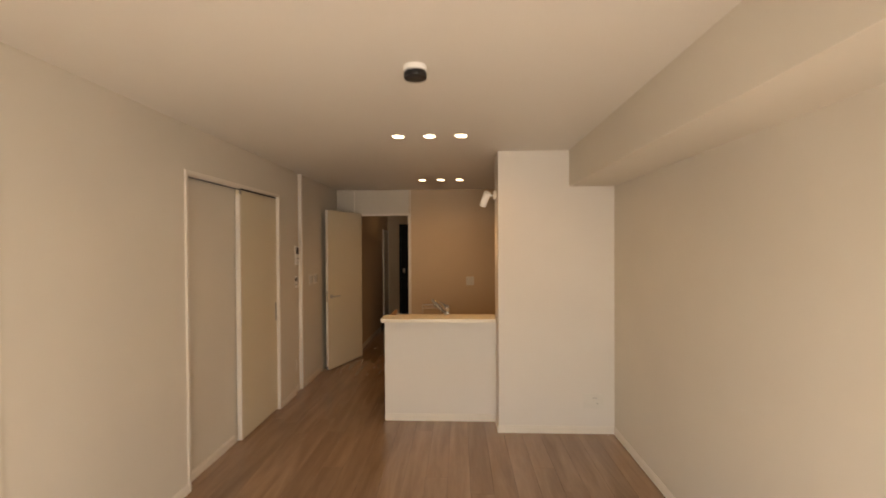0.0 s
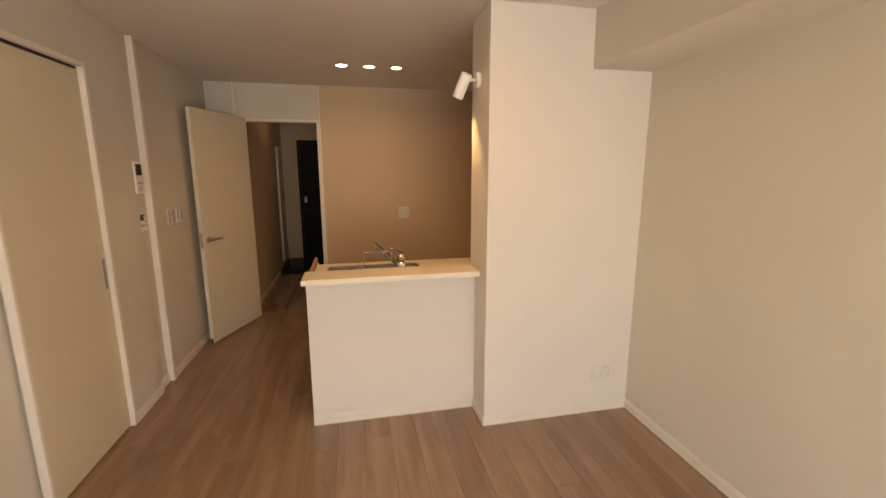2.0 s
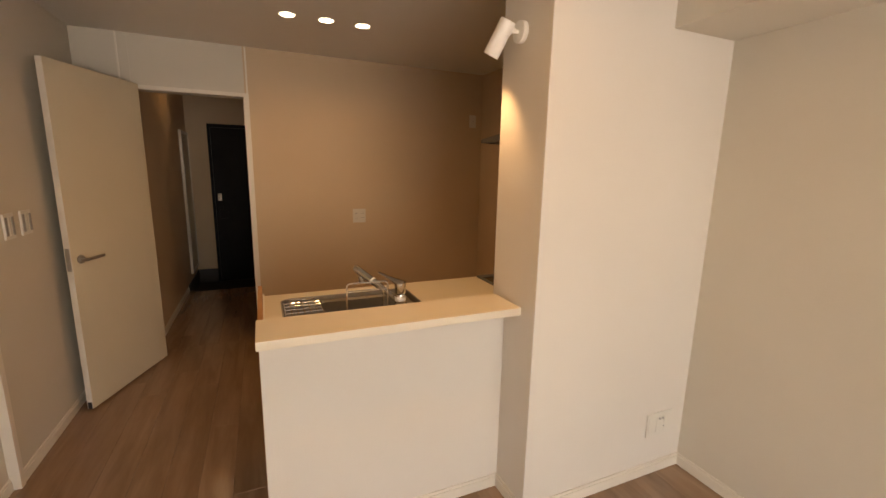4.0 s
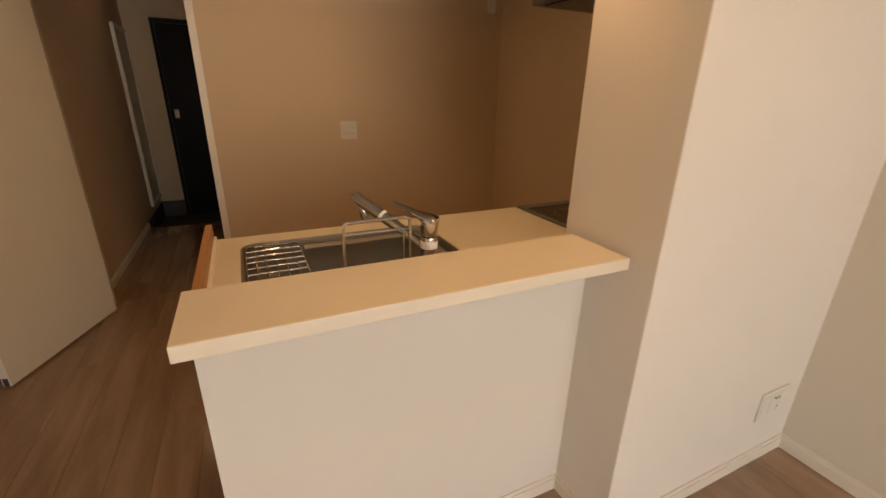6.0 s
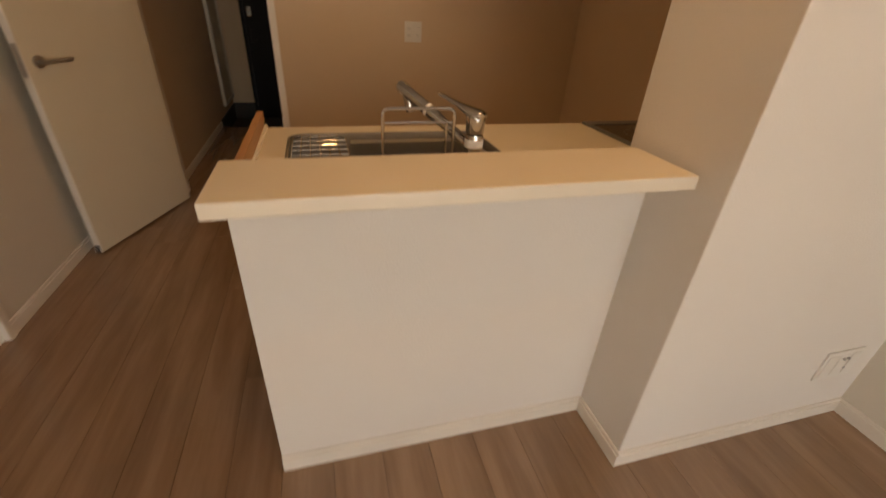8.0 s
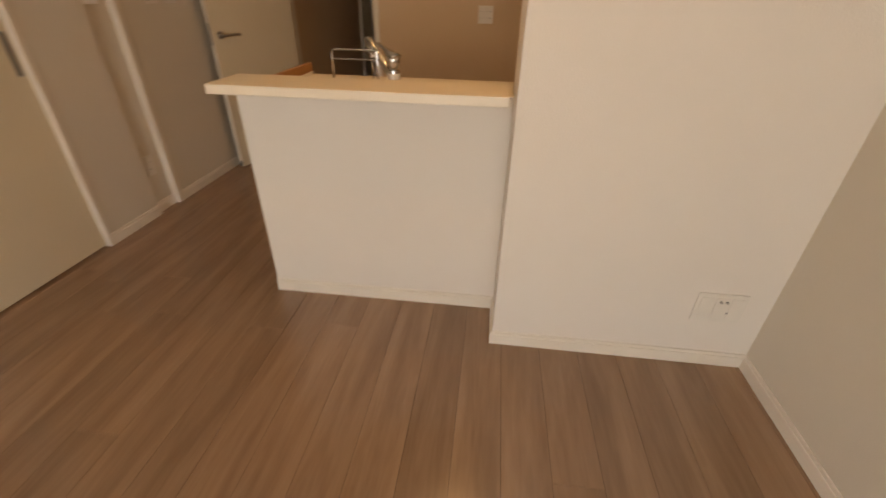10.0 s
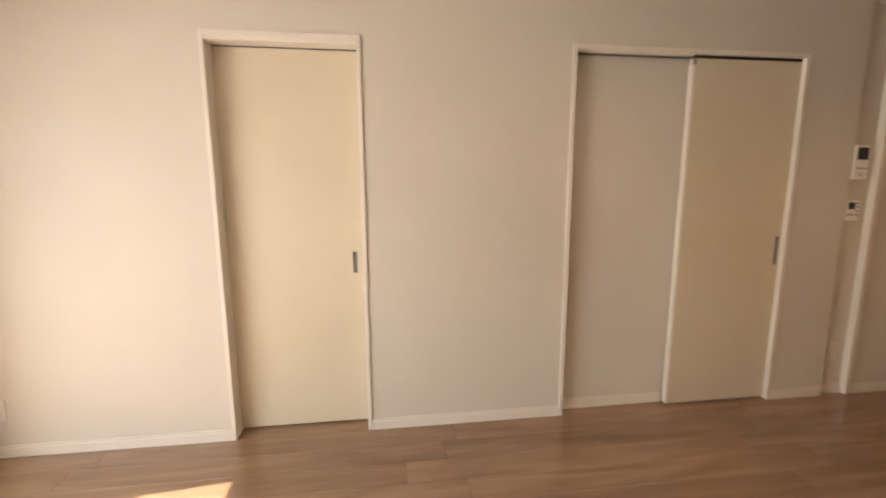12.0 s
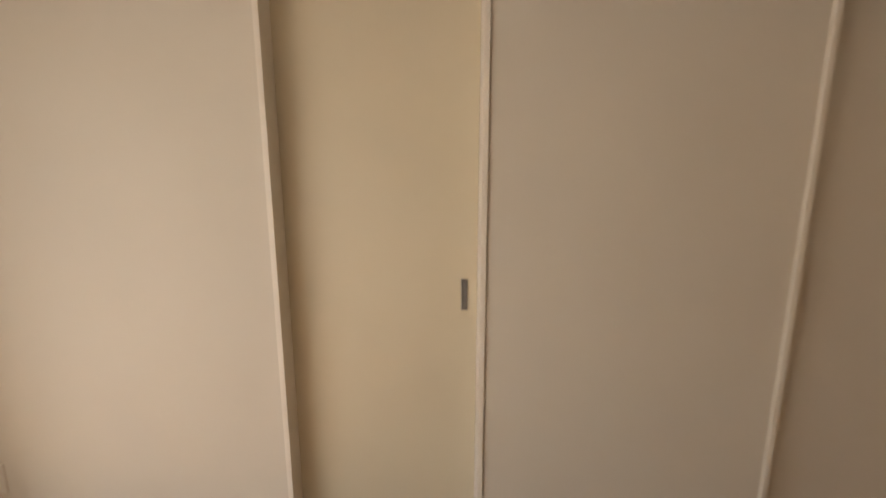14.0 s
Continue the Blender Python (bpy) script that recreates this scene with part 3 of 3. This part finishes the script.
def towel_wire():
    """Bent wire stand with two cross bars on the sink's rim."""
    x0, x1, y = -0.066, 0.106, 4.118
    t = thing("wire_stand", ((x0 + x1) / 2, y, CZ))
    tagged(t, "bright steel wire dish-cloth stand beside the tap", "cloth stand")
    cx = (x0 + x1) / 2
    part(t, "hoop", CHROME, lambda bm: tube(bm, rounded([(x0 - cx, 0, 0.0), (x0 - cx, 0, 0.182), (x1 - cx, 0, 0.182), (x1 - cx, 0, 0.0)], 0.016), 0.0040, 8), True)
    part(t, "cross_bar", CHROME, lambda bm: tube(bm, [(x0 - cx, 0, 0.150), (x1 - cx, 0, 0.150)], 0.0028, 8), True)
    part(t, "front_leg", CHROME, lambda bm: tube(bm, rounded([(x1 - cx - 0.018, 0, 0.150), (x1 - cx - 0.018, 0, 0.0)], 0.004), 0.0028, 8), True)


towel_wire()


def tap():
    b = Vector((0.165, 4.128, CZ))
    t = thing("kitchen_tap", tuple(b))
    tagged(t, "chrome single-lever kitchen tap with pull-out spout", "tap")

    def body(bm):
        cyl(bm, (0, 0, 0), (0, 0, 0.006), 0.030, bevel=0.002)
        cyl(bm, (0, 0, 0.006), (0, 0, 0.118), 0.023, 0.022, bevel=0.002)
        cyl(bm, (0, 0, 0.120), (0, 0, 0.166), 0.0225, 0.0255, bevel=0.003)
    part(t, "body", CHROME, body, True)
    part(t, "label", WHITE, lambda bm: cyl(bm, (0, 0, 0.086), (0, 0, 0.106), 0.0233, seg=24))
    tip = Vector((0.012, 4.335, 1.058)) - b
    start = Vector((-0.006, 0.010, 0.085))
    way = (tip - start).normalized()

    def spout(bm):
        L = (tip - start).length
        tube(bm, [start, start + way * 0.10, start + way * 0.115, start + way * (L - 0.06), start + way * (L - 0.01), tip], [0.0140, 0.0140, 0.0160, 0.0170, 0.0172, 0.013], 18)
        head = start + way * (L - 0.03)
        cyl(bm, head, head + Vector((0.010, -0.008, -0.052)), 0.0140, 0.0130, bevel=0.002)
    part(t, "spout", CHROME, spout, True)
    part(t, "spout_ring", WHITE, lambda bm: cyl(bm, start + way * 0.150, start + way * 0.160, 0.0168, seg=20))

    def lever(bm):
        way2 = Vector((-0.075, 0.075, 0.030)).normalized()
        side = Vector((way2.y, -way2.x, 0)).normalized()
        up = side.cross(way2) * (1 if side.cross(way2).z > 0 else -1)
        rows = []
        for d, wide, thick, lift in ((-0.026, 0.012, 0.006, 0.170), (-0.020, 0.022, 0.011, 0.169), (0.0, 0.026, 0.014, 0.166), (0.022, 0.023, 0.011, 0.166), (0.05, 0.014, 0.006, 0.168), (0.085, 0.011, 0.0042, 0.169), (0.106, 0.010, 0.0038, 0.170), (0.112, 0.006, 0.002, 0.170)):
            c = Vector((0, 0, lift)) + way2 * d
            rows.append([bm.verts.new(c + side * wide * math.cos(a) + up * thick * math.sin(a)) for a in [2 * math.pi * k / 16 for k in range(16)]])
        for ra, rb in zip(rows, rows[1:]):
            for k in range(16):
                bm.faces.new((ra[k], ra[(k + 1) % 16], rb[(k + 1) % 16], rb[k]))
        bm.faces.new(rows[0][::-1])
        bm.faces.new(rows[-1])
    part(t, "lever", CHROME, lever, True)


tap()


def hob():
    h = thing("cooktop", (1.13, 4.41, CZ))
    tagged(h, "black glass induction cooktop with steel rim in the worktop", "cooktop")
    part(h, "glass", GLASS_TOP, lambda bm: box(bm, (-0.292, -0.24, 0.001), (0.292, 0.205, 0.009), 0.002))
    part(h, "rim", HOOD, lambda bm: [box(bm, *b, 0.003) for b in (((-0.302, -0.25, 0), (-0.29, 0.257, 0.012)), ((0.29, -0.25, 0), (0.302, 0.257, 0.012)), ((-0.29, -0.25, 0), (0.29, -0.238, 0.012)), ((-0.29, 0.205, 0), (0.29, 0.257, 0.012)))])
    for x, y in ((-0.14, 0.05), (0.14, 0.05), (0.0, -0.14)):
        part(h, "ring_mark", GREY, lambda bm: tube(bm, [(x + 0.09 * math.cos(a), y + 0.09 * math.sin(a), 0.0088) for a in [2 * math.pi * i / 32 for i in range(33)]], 0.0008, 4))


hob()


def hood():
    h = thing("range_hood", (1.13, 4.10, 1.665))
    tagged(h, "slim grey range hood on the wall over the cooktop", "range hood")

    def canopy(bm):
        lower = [(-0.30, 0.0, 0.0), (0.30, 0.0, 0.0), (0.30, 0.58, 0.0), (-0.30, 0.58, 0.0)]
        upper = [(-0.30, 0.0, 0.075), (0.30, 0.0, 0.075), (0.30, 0.58, 0.022), (-0.30, 0.58, 0.022)]
        a, b = [bm.verts.new(p) for p in lower], [bm.verts.new(p) for p in upper]
        bm.faces.new(a[::-1])
        bm.faces.new(b)
        for i in range(4):
            bm.faces.new((a[i], a[(i + 1) % 4], b[(i + 1) % 4], b[i]))
        bmesh.ops.bevel(bm, geom=list(bm.edges), offset=0.003, segments=2, affect="EDGES")
    part(h, "canopy", HOOD, canopy)
    part(h, "filter", BLACK, lambda bm: box(bm, (-0.27, 0.04, -0.006), (0.27, 0.54, 0.0005), 0.002))
    part(h, "duct_box", HOOD, lambda bm: box(bm, (-0.02, 0.0, 0.06), (0.30, 0.26, 0.734), 0.003))


hood()


# ---- ceiling lights ----
def downlight():
    d = thing("downlight", (0, 0, ZC))
    tagged(d, "small round recessed ceiling downlight, lit warm", "downlight", "row of downlights")

    def ring(bm):
        prof = [(0.051, 0.0), (0.050, -0.003), (0.044, -0.0035), (0.041, 0.004)]
        rows = [[bm.verts.new((r * math.cos(a), r * math.sin(a), z)) for a in [2 * math.pi * i / 32 for i in range(32)]] for r, z in prof]
        for ra, rb in zip(rows, rows[1:]):
            for i in range(32):
                bm.faces.new((ra[i], ra[(i + 1) % 32], rb[(i + 1) % 32], rb[i]))
    part(d, "ring", WHITE, ring, True)
    part(d, "diffuser", LIT, lambda bm: cyl(bm, (0, 0, 0.002), (0, 0, -0.0015), 0.042, seg=32))
    return d


first = downlight()
for x, y in DOWNLIGHTS[1:]:
    copy_thing(first, pose(x, y, ZC))
first.matrix_basis = pose(*DOWNLIGHTS[0], ZC)
copy_thing(first, pose(-1.02, 7.6, ZC))


def ceiling_socket():
    d = thing("ceiling_downlight", (0.09, 2.06, ZC))
    tagged(d, "white surface-mounted ceiling fitting with black face, unlit", "ceiling lamp")
    part(d, "housing", WHITE, lambda bm: cyl(bm, (0, 0, -0.025), (0, 0, 0), 0.052, seg=40, bevel=0.002), True)
    part(d, "face", BLACK, lambda bm: cyl(bm, (0, 0, -0.053), (0, 0, -0.0245), 0.051, seg=40, bevel=0.004), True)


ceiling_socket()


def wall_spot():
    s = thing("wall_spotlight", (XP, 3.958, 2.045))
    tagged(s, "white cylinder spotlight on a round plate, lit", "spotlight")
    o = Vector((XP, 3.958, 2.045))
    part(s, "plate", WHITE, lambda bm: cyl(bm, (0, 0, 0), (-0.022, 0, 0), 0.042, seg=36, bevel=0.004), True)
    part(s, "arm", WHITE, lambda bm: [cyl(bm, (-0.022, 0, 0), (-0.055, 0.008, 0.0), 0.008, seg=14), cyl(bm, (-0.05, -0.01, 0.0), (-0.05, 0.022, 0.0), 0.011, seg=14)], True)
    a, b = SPOT_TOP - o, SPOT_END - o

    def can(bm):
        way = (b - a).normalized()
        m = Matrix.Translation(a) @ way.to_track_quat("Z", "Y").to_matrix().to_4x4()
        L = (b - a).length
        prof = [(0.0, 0.0), (0.028, 0.0), (0.031, 0.003), (0.031, L), (0.028, L), (0.026, L - 0.03), (0.0, L - 0.03)]
        rows = [[bm.verts.new(m @ Vector((r * math.cos(t), r * math.sin(t), z))) for t in [2 * math.pi * i / 28 for i in range(28)]] for r, z in prof[1:-1]]
        for ra, rb in zip(rows, rows[1:]):
            for i in range(28):
                bm.faces.new((ra[i], ra[(i + 1) % 28], rb[(i + 1) % 28], rb[i]))
        bm.faces.new(rows[0])
        bm.faces.new(rows[-1])
    part(s, "can", WHITE, can, True)


wall_spot()


# ---- switches, sockets, panels on the walls ----
def plate_switch(y0, y1, z0, z1, slots, label, group=""):
    """A wide switch plate on the left wall with upright rockers."""
    cy, cz = (y0 + y1) / 2, (z0 + z1) / 2
    s = thing("light_switch", (XL, cy, cz))
    tagged(s, label, "switch", group)
    h, w = (z1 - z0) / 2, (y1 - y0) / 2
    part(s, "plate", PLATE, lambda bm: box(bm, (0, -w, -h), (0.009, w, h), 0.002))
    for i in range(slots):
        y = -w + 2 * w * (i + 0.5) / slots
        part(s, "rocker", GREY if i % 2 == 0 else PLATE, lambda bm: box(bm, (0.008, y - w / slots * 0.62, -h * 0.72), (0.012, y + w / slots * 0.62, h * 0.72), 0.001))
    return s


plate_switch(5.045, 5.135, 1.140, 1.263, 3, "white wall switch plate with grey rockers", "switches by the hall door")
plate_switch(5.205, 5.305, 1.140, 1.263, 3, "white wall switch plate with grey rockers", "switches by the hall door")


def rocker_switch():
    s = thing("light_switch", (XL, -0.146, 1.193))
    tagged(s, "white wall switch plate with three wide rockers", "switch")
    part(s, "plate", PLATE, lambda bm: box(bm, (0, -0.035, -0.06), (0.008, 0.035, 0.06), 0.002))
    for z in (-0.032, 0.0, 0.032):
        part(s, "rocker", PLATE, lambda bm: box(bm, (0.007, -0.022, z - 0.0145), (0.011, 0.022, z + 0.0145), 0.0015))
        part(s, "mark", GREY, lambda bm: box(bm, (0.0108, -0.012, z + 0.008), (0.0114, 0.008, z + 0.0095)))


rocker_switch()


def socket(base, turn, w, h, columns, label, rows=2, mat=None):
    """A wall socket; its front looks along its own +x."""
    s = thing("wall_socket", base, turn)
    tagged(s, label, "socket")
    part(s, "plate", mat or PLATE, lambda bm: box(bm, (0, -w, -h), (0.007, w, h), 0.002))

    def insert(bm):
        for c in range(columns):
            y = -w + 2 * w * (c + 0.5) / columns
            box(bm, (0.006, y - w / columns * 0.66, -h * 0.74), (0.0085, y + w / columns * 0.66, h * 0.74), 0.0012)
    part(s, "insert", mat or PLATE, insert)

    for c in range(columns):
        y = -w + 2 * w * (c + 0.5) / columns
        for r in range(rows):
            z = h * 0.7 * (0.5 - r) if rows == 2 else 0
            for d in (-0.0063, 0.0063):
                part(s, "slot", BLACK, lambda bm: box(bm, (0.0080, y + d - 0.0011, z - 0.004), (0.0089, y + d + 0.0011, z + 0.004)))
    return s


socket((XL, -0.129, 0.258), 0, 0.035, 0.059, 1, "white double wall socket above the baseboard")
socket((-1.512, 4.690, 0.292), 0, 0.035, 0.060, 1, "white double wall socket above the baseboard")
socket((0.435, YB, 1.086), -90, 0.057, 0.061, 2, "off-white four-way wall socket on the kitchen wall")
socket((1.548, YB, 1.968), -90, 0.035, 0.058, 1, "small off-white wall socket high in the kitchen corner", rows=1)


def media_socket():
    s = thing("media_socket", (1.412, YC, 0.275), -90)
    tagged(s, "wide white media socket plate with two round aerial jacks", "socket")
    part(s, "plate", PLATE, lambda bm: box(bm, (0, -0.085, -0.062), (0.0065, 0.085, 0.062), 0.003))
    part(s, "insert", PLATE, lambda bm: [box(bm, (0.006, y - 0.02, -0.045), (0.0085, y + 0.02, 0.045), 0.0012) for y in (-0.052, 0.0, 0.052)])
    for y in (-0.004, 0.016):
        part(s, "jack", NICKEL, lambda bm: cyl(bm, (0.008, y, 0.030), (0.015, y, 0.030), 0.005, seg=14), True)
    part(s, "telephone_jack", GREY, lambda bm: box(bm, (0.0080, 0.026, -0.022), (0.0095, 0.034, -0.014), 0.0006))


media_socket()


def intercom():
    s = thing("intercom", (-1.512, 4.678, 1.395))
    tagged(s, "white video intercom with black screen on the wall", "intercom")
    part(s, "case", WHITE, lambda bm: box(bm, (0, -0.050, 0), (0.032, 0.050, 0.205), 0.004))
    part(s, "screen", BLACK, lambda bm: box(bm, (0.0315, -0.036, 0.118), (0.0335, 0.040, 0.190), 0.001))
    part(s, "button", GREY, lambda bm: [box(bm, (0.0315, y - 0.008, 0.062), (0.034, y + 0.008, 0.072), 0.001) for y in (-0.02, 0.008, 0.034)])
    part(s, "grille", GREY, lambda bm: [box(bm, (0.0315, -0.02, z), (0.0326, 0.02, z + 0.0025)) for z in (0.024, 0.031, 0.038)])


def heater_remote():
    s = thing("water_heater_control", (-1.512, 4.675, 1.145))
    tagged(s, "white water heater control with small dark display", "control panel")
    part(s, "case", WHITE, lambda bm: box(bm, (0, -0.046, 0), (0.020, 0.046, 0.125), 0.004))
    part(s, "screen", BLACK, lambda bm: box(bm, (0.0195, -0.030, 0.070), (0.0212, 0.016, 0.112), 0.001))
    part(s, "button", GREY, lambda bm: [box(bm, (0.0195, 0.022, z), (0.0222, 0.038, z + 0.012), 0.001) for z in (0.03, 0.055, 0.08, 0.1)] + [box(bm, (0.0195, y, 0.03), (0.0222, y + 0.014, 0.044), 0.001) for y in (-0.03, -0.008)])


intercom()
heater_remote()


# ---- floor planks ----
floor = structure(boxes("floor", SUBFLOOR, [((XL - 0.15, YW - T, -0.2), (XK + 0.1, 8.08, -0.012))]), "mid-brown wooden plank floor with a satin finish", "floor")
PW, PL = 0.152, 1.82


def plank_mesh(length, width):
    bm = bmesh.new()
    box(bm, (-width / 2 + 0.0004, -length / 2 + 0.0004, -0.0119), (width / 2 - 0.0004, length / 2 - 0.0004, 0.0))
    edges = [e for e in bm.edges if all(v.co.z > -0.001 for v in e.verts)]
    bmesh.ops.bevel(bm, geom=edges, offset=0.0008, segments=1, affect="EDGES")
    return finish(bm, "plank", OAK)


meshes = {}


def lay(x0, x1, y0, y1, seed):
    rnd = random.Random(seed)
    x = x0
    while x < x1 - 0.01:
        w = min(PW, x1 - x)
        y = y0 - rnd.uniform(0.2, 1.6)
        while y < y1 - 0.005:
            a, b = max(y, y0), min(y + PL, y1)
            if b - a > 0.03:
                key = (round(b - a, 2), round(w, 3))
                if key not in meshes:
                    meshes[key] = plank_mesh(b - a, w)
                ob = new("plank", meshes[key])
                ob.location = (x + w / 2, (a + b) / 2, 0.0)
                ob.parent = floor
            y += PL
        x += w


lay(XL - 0.14, XK + 0.1, YW - 0.02, YB + 0.12, 5)
lay(HX0, HX1, YB + 0.12, 8.08, 8)
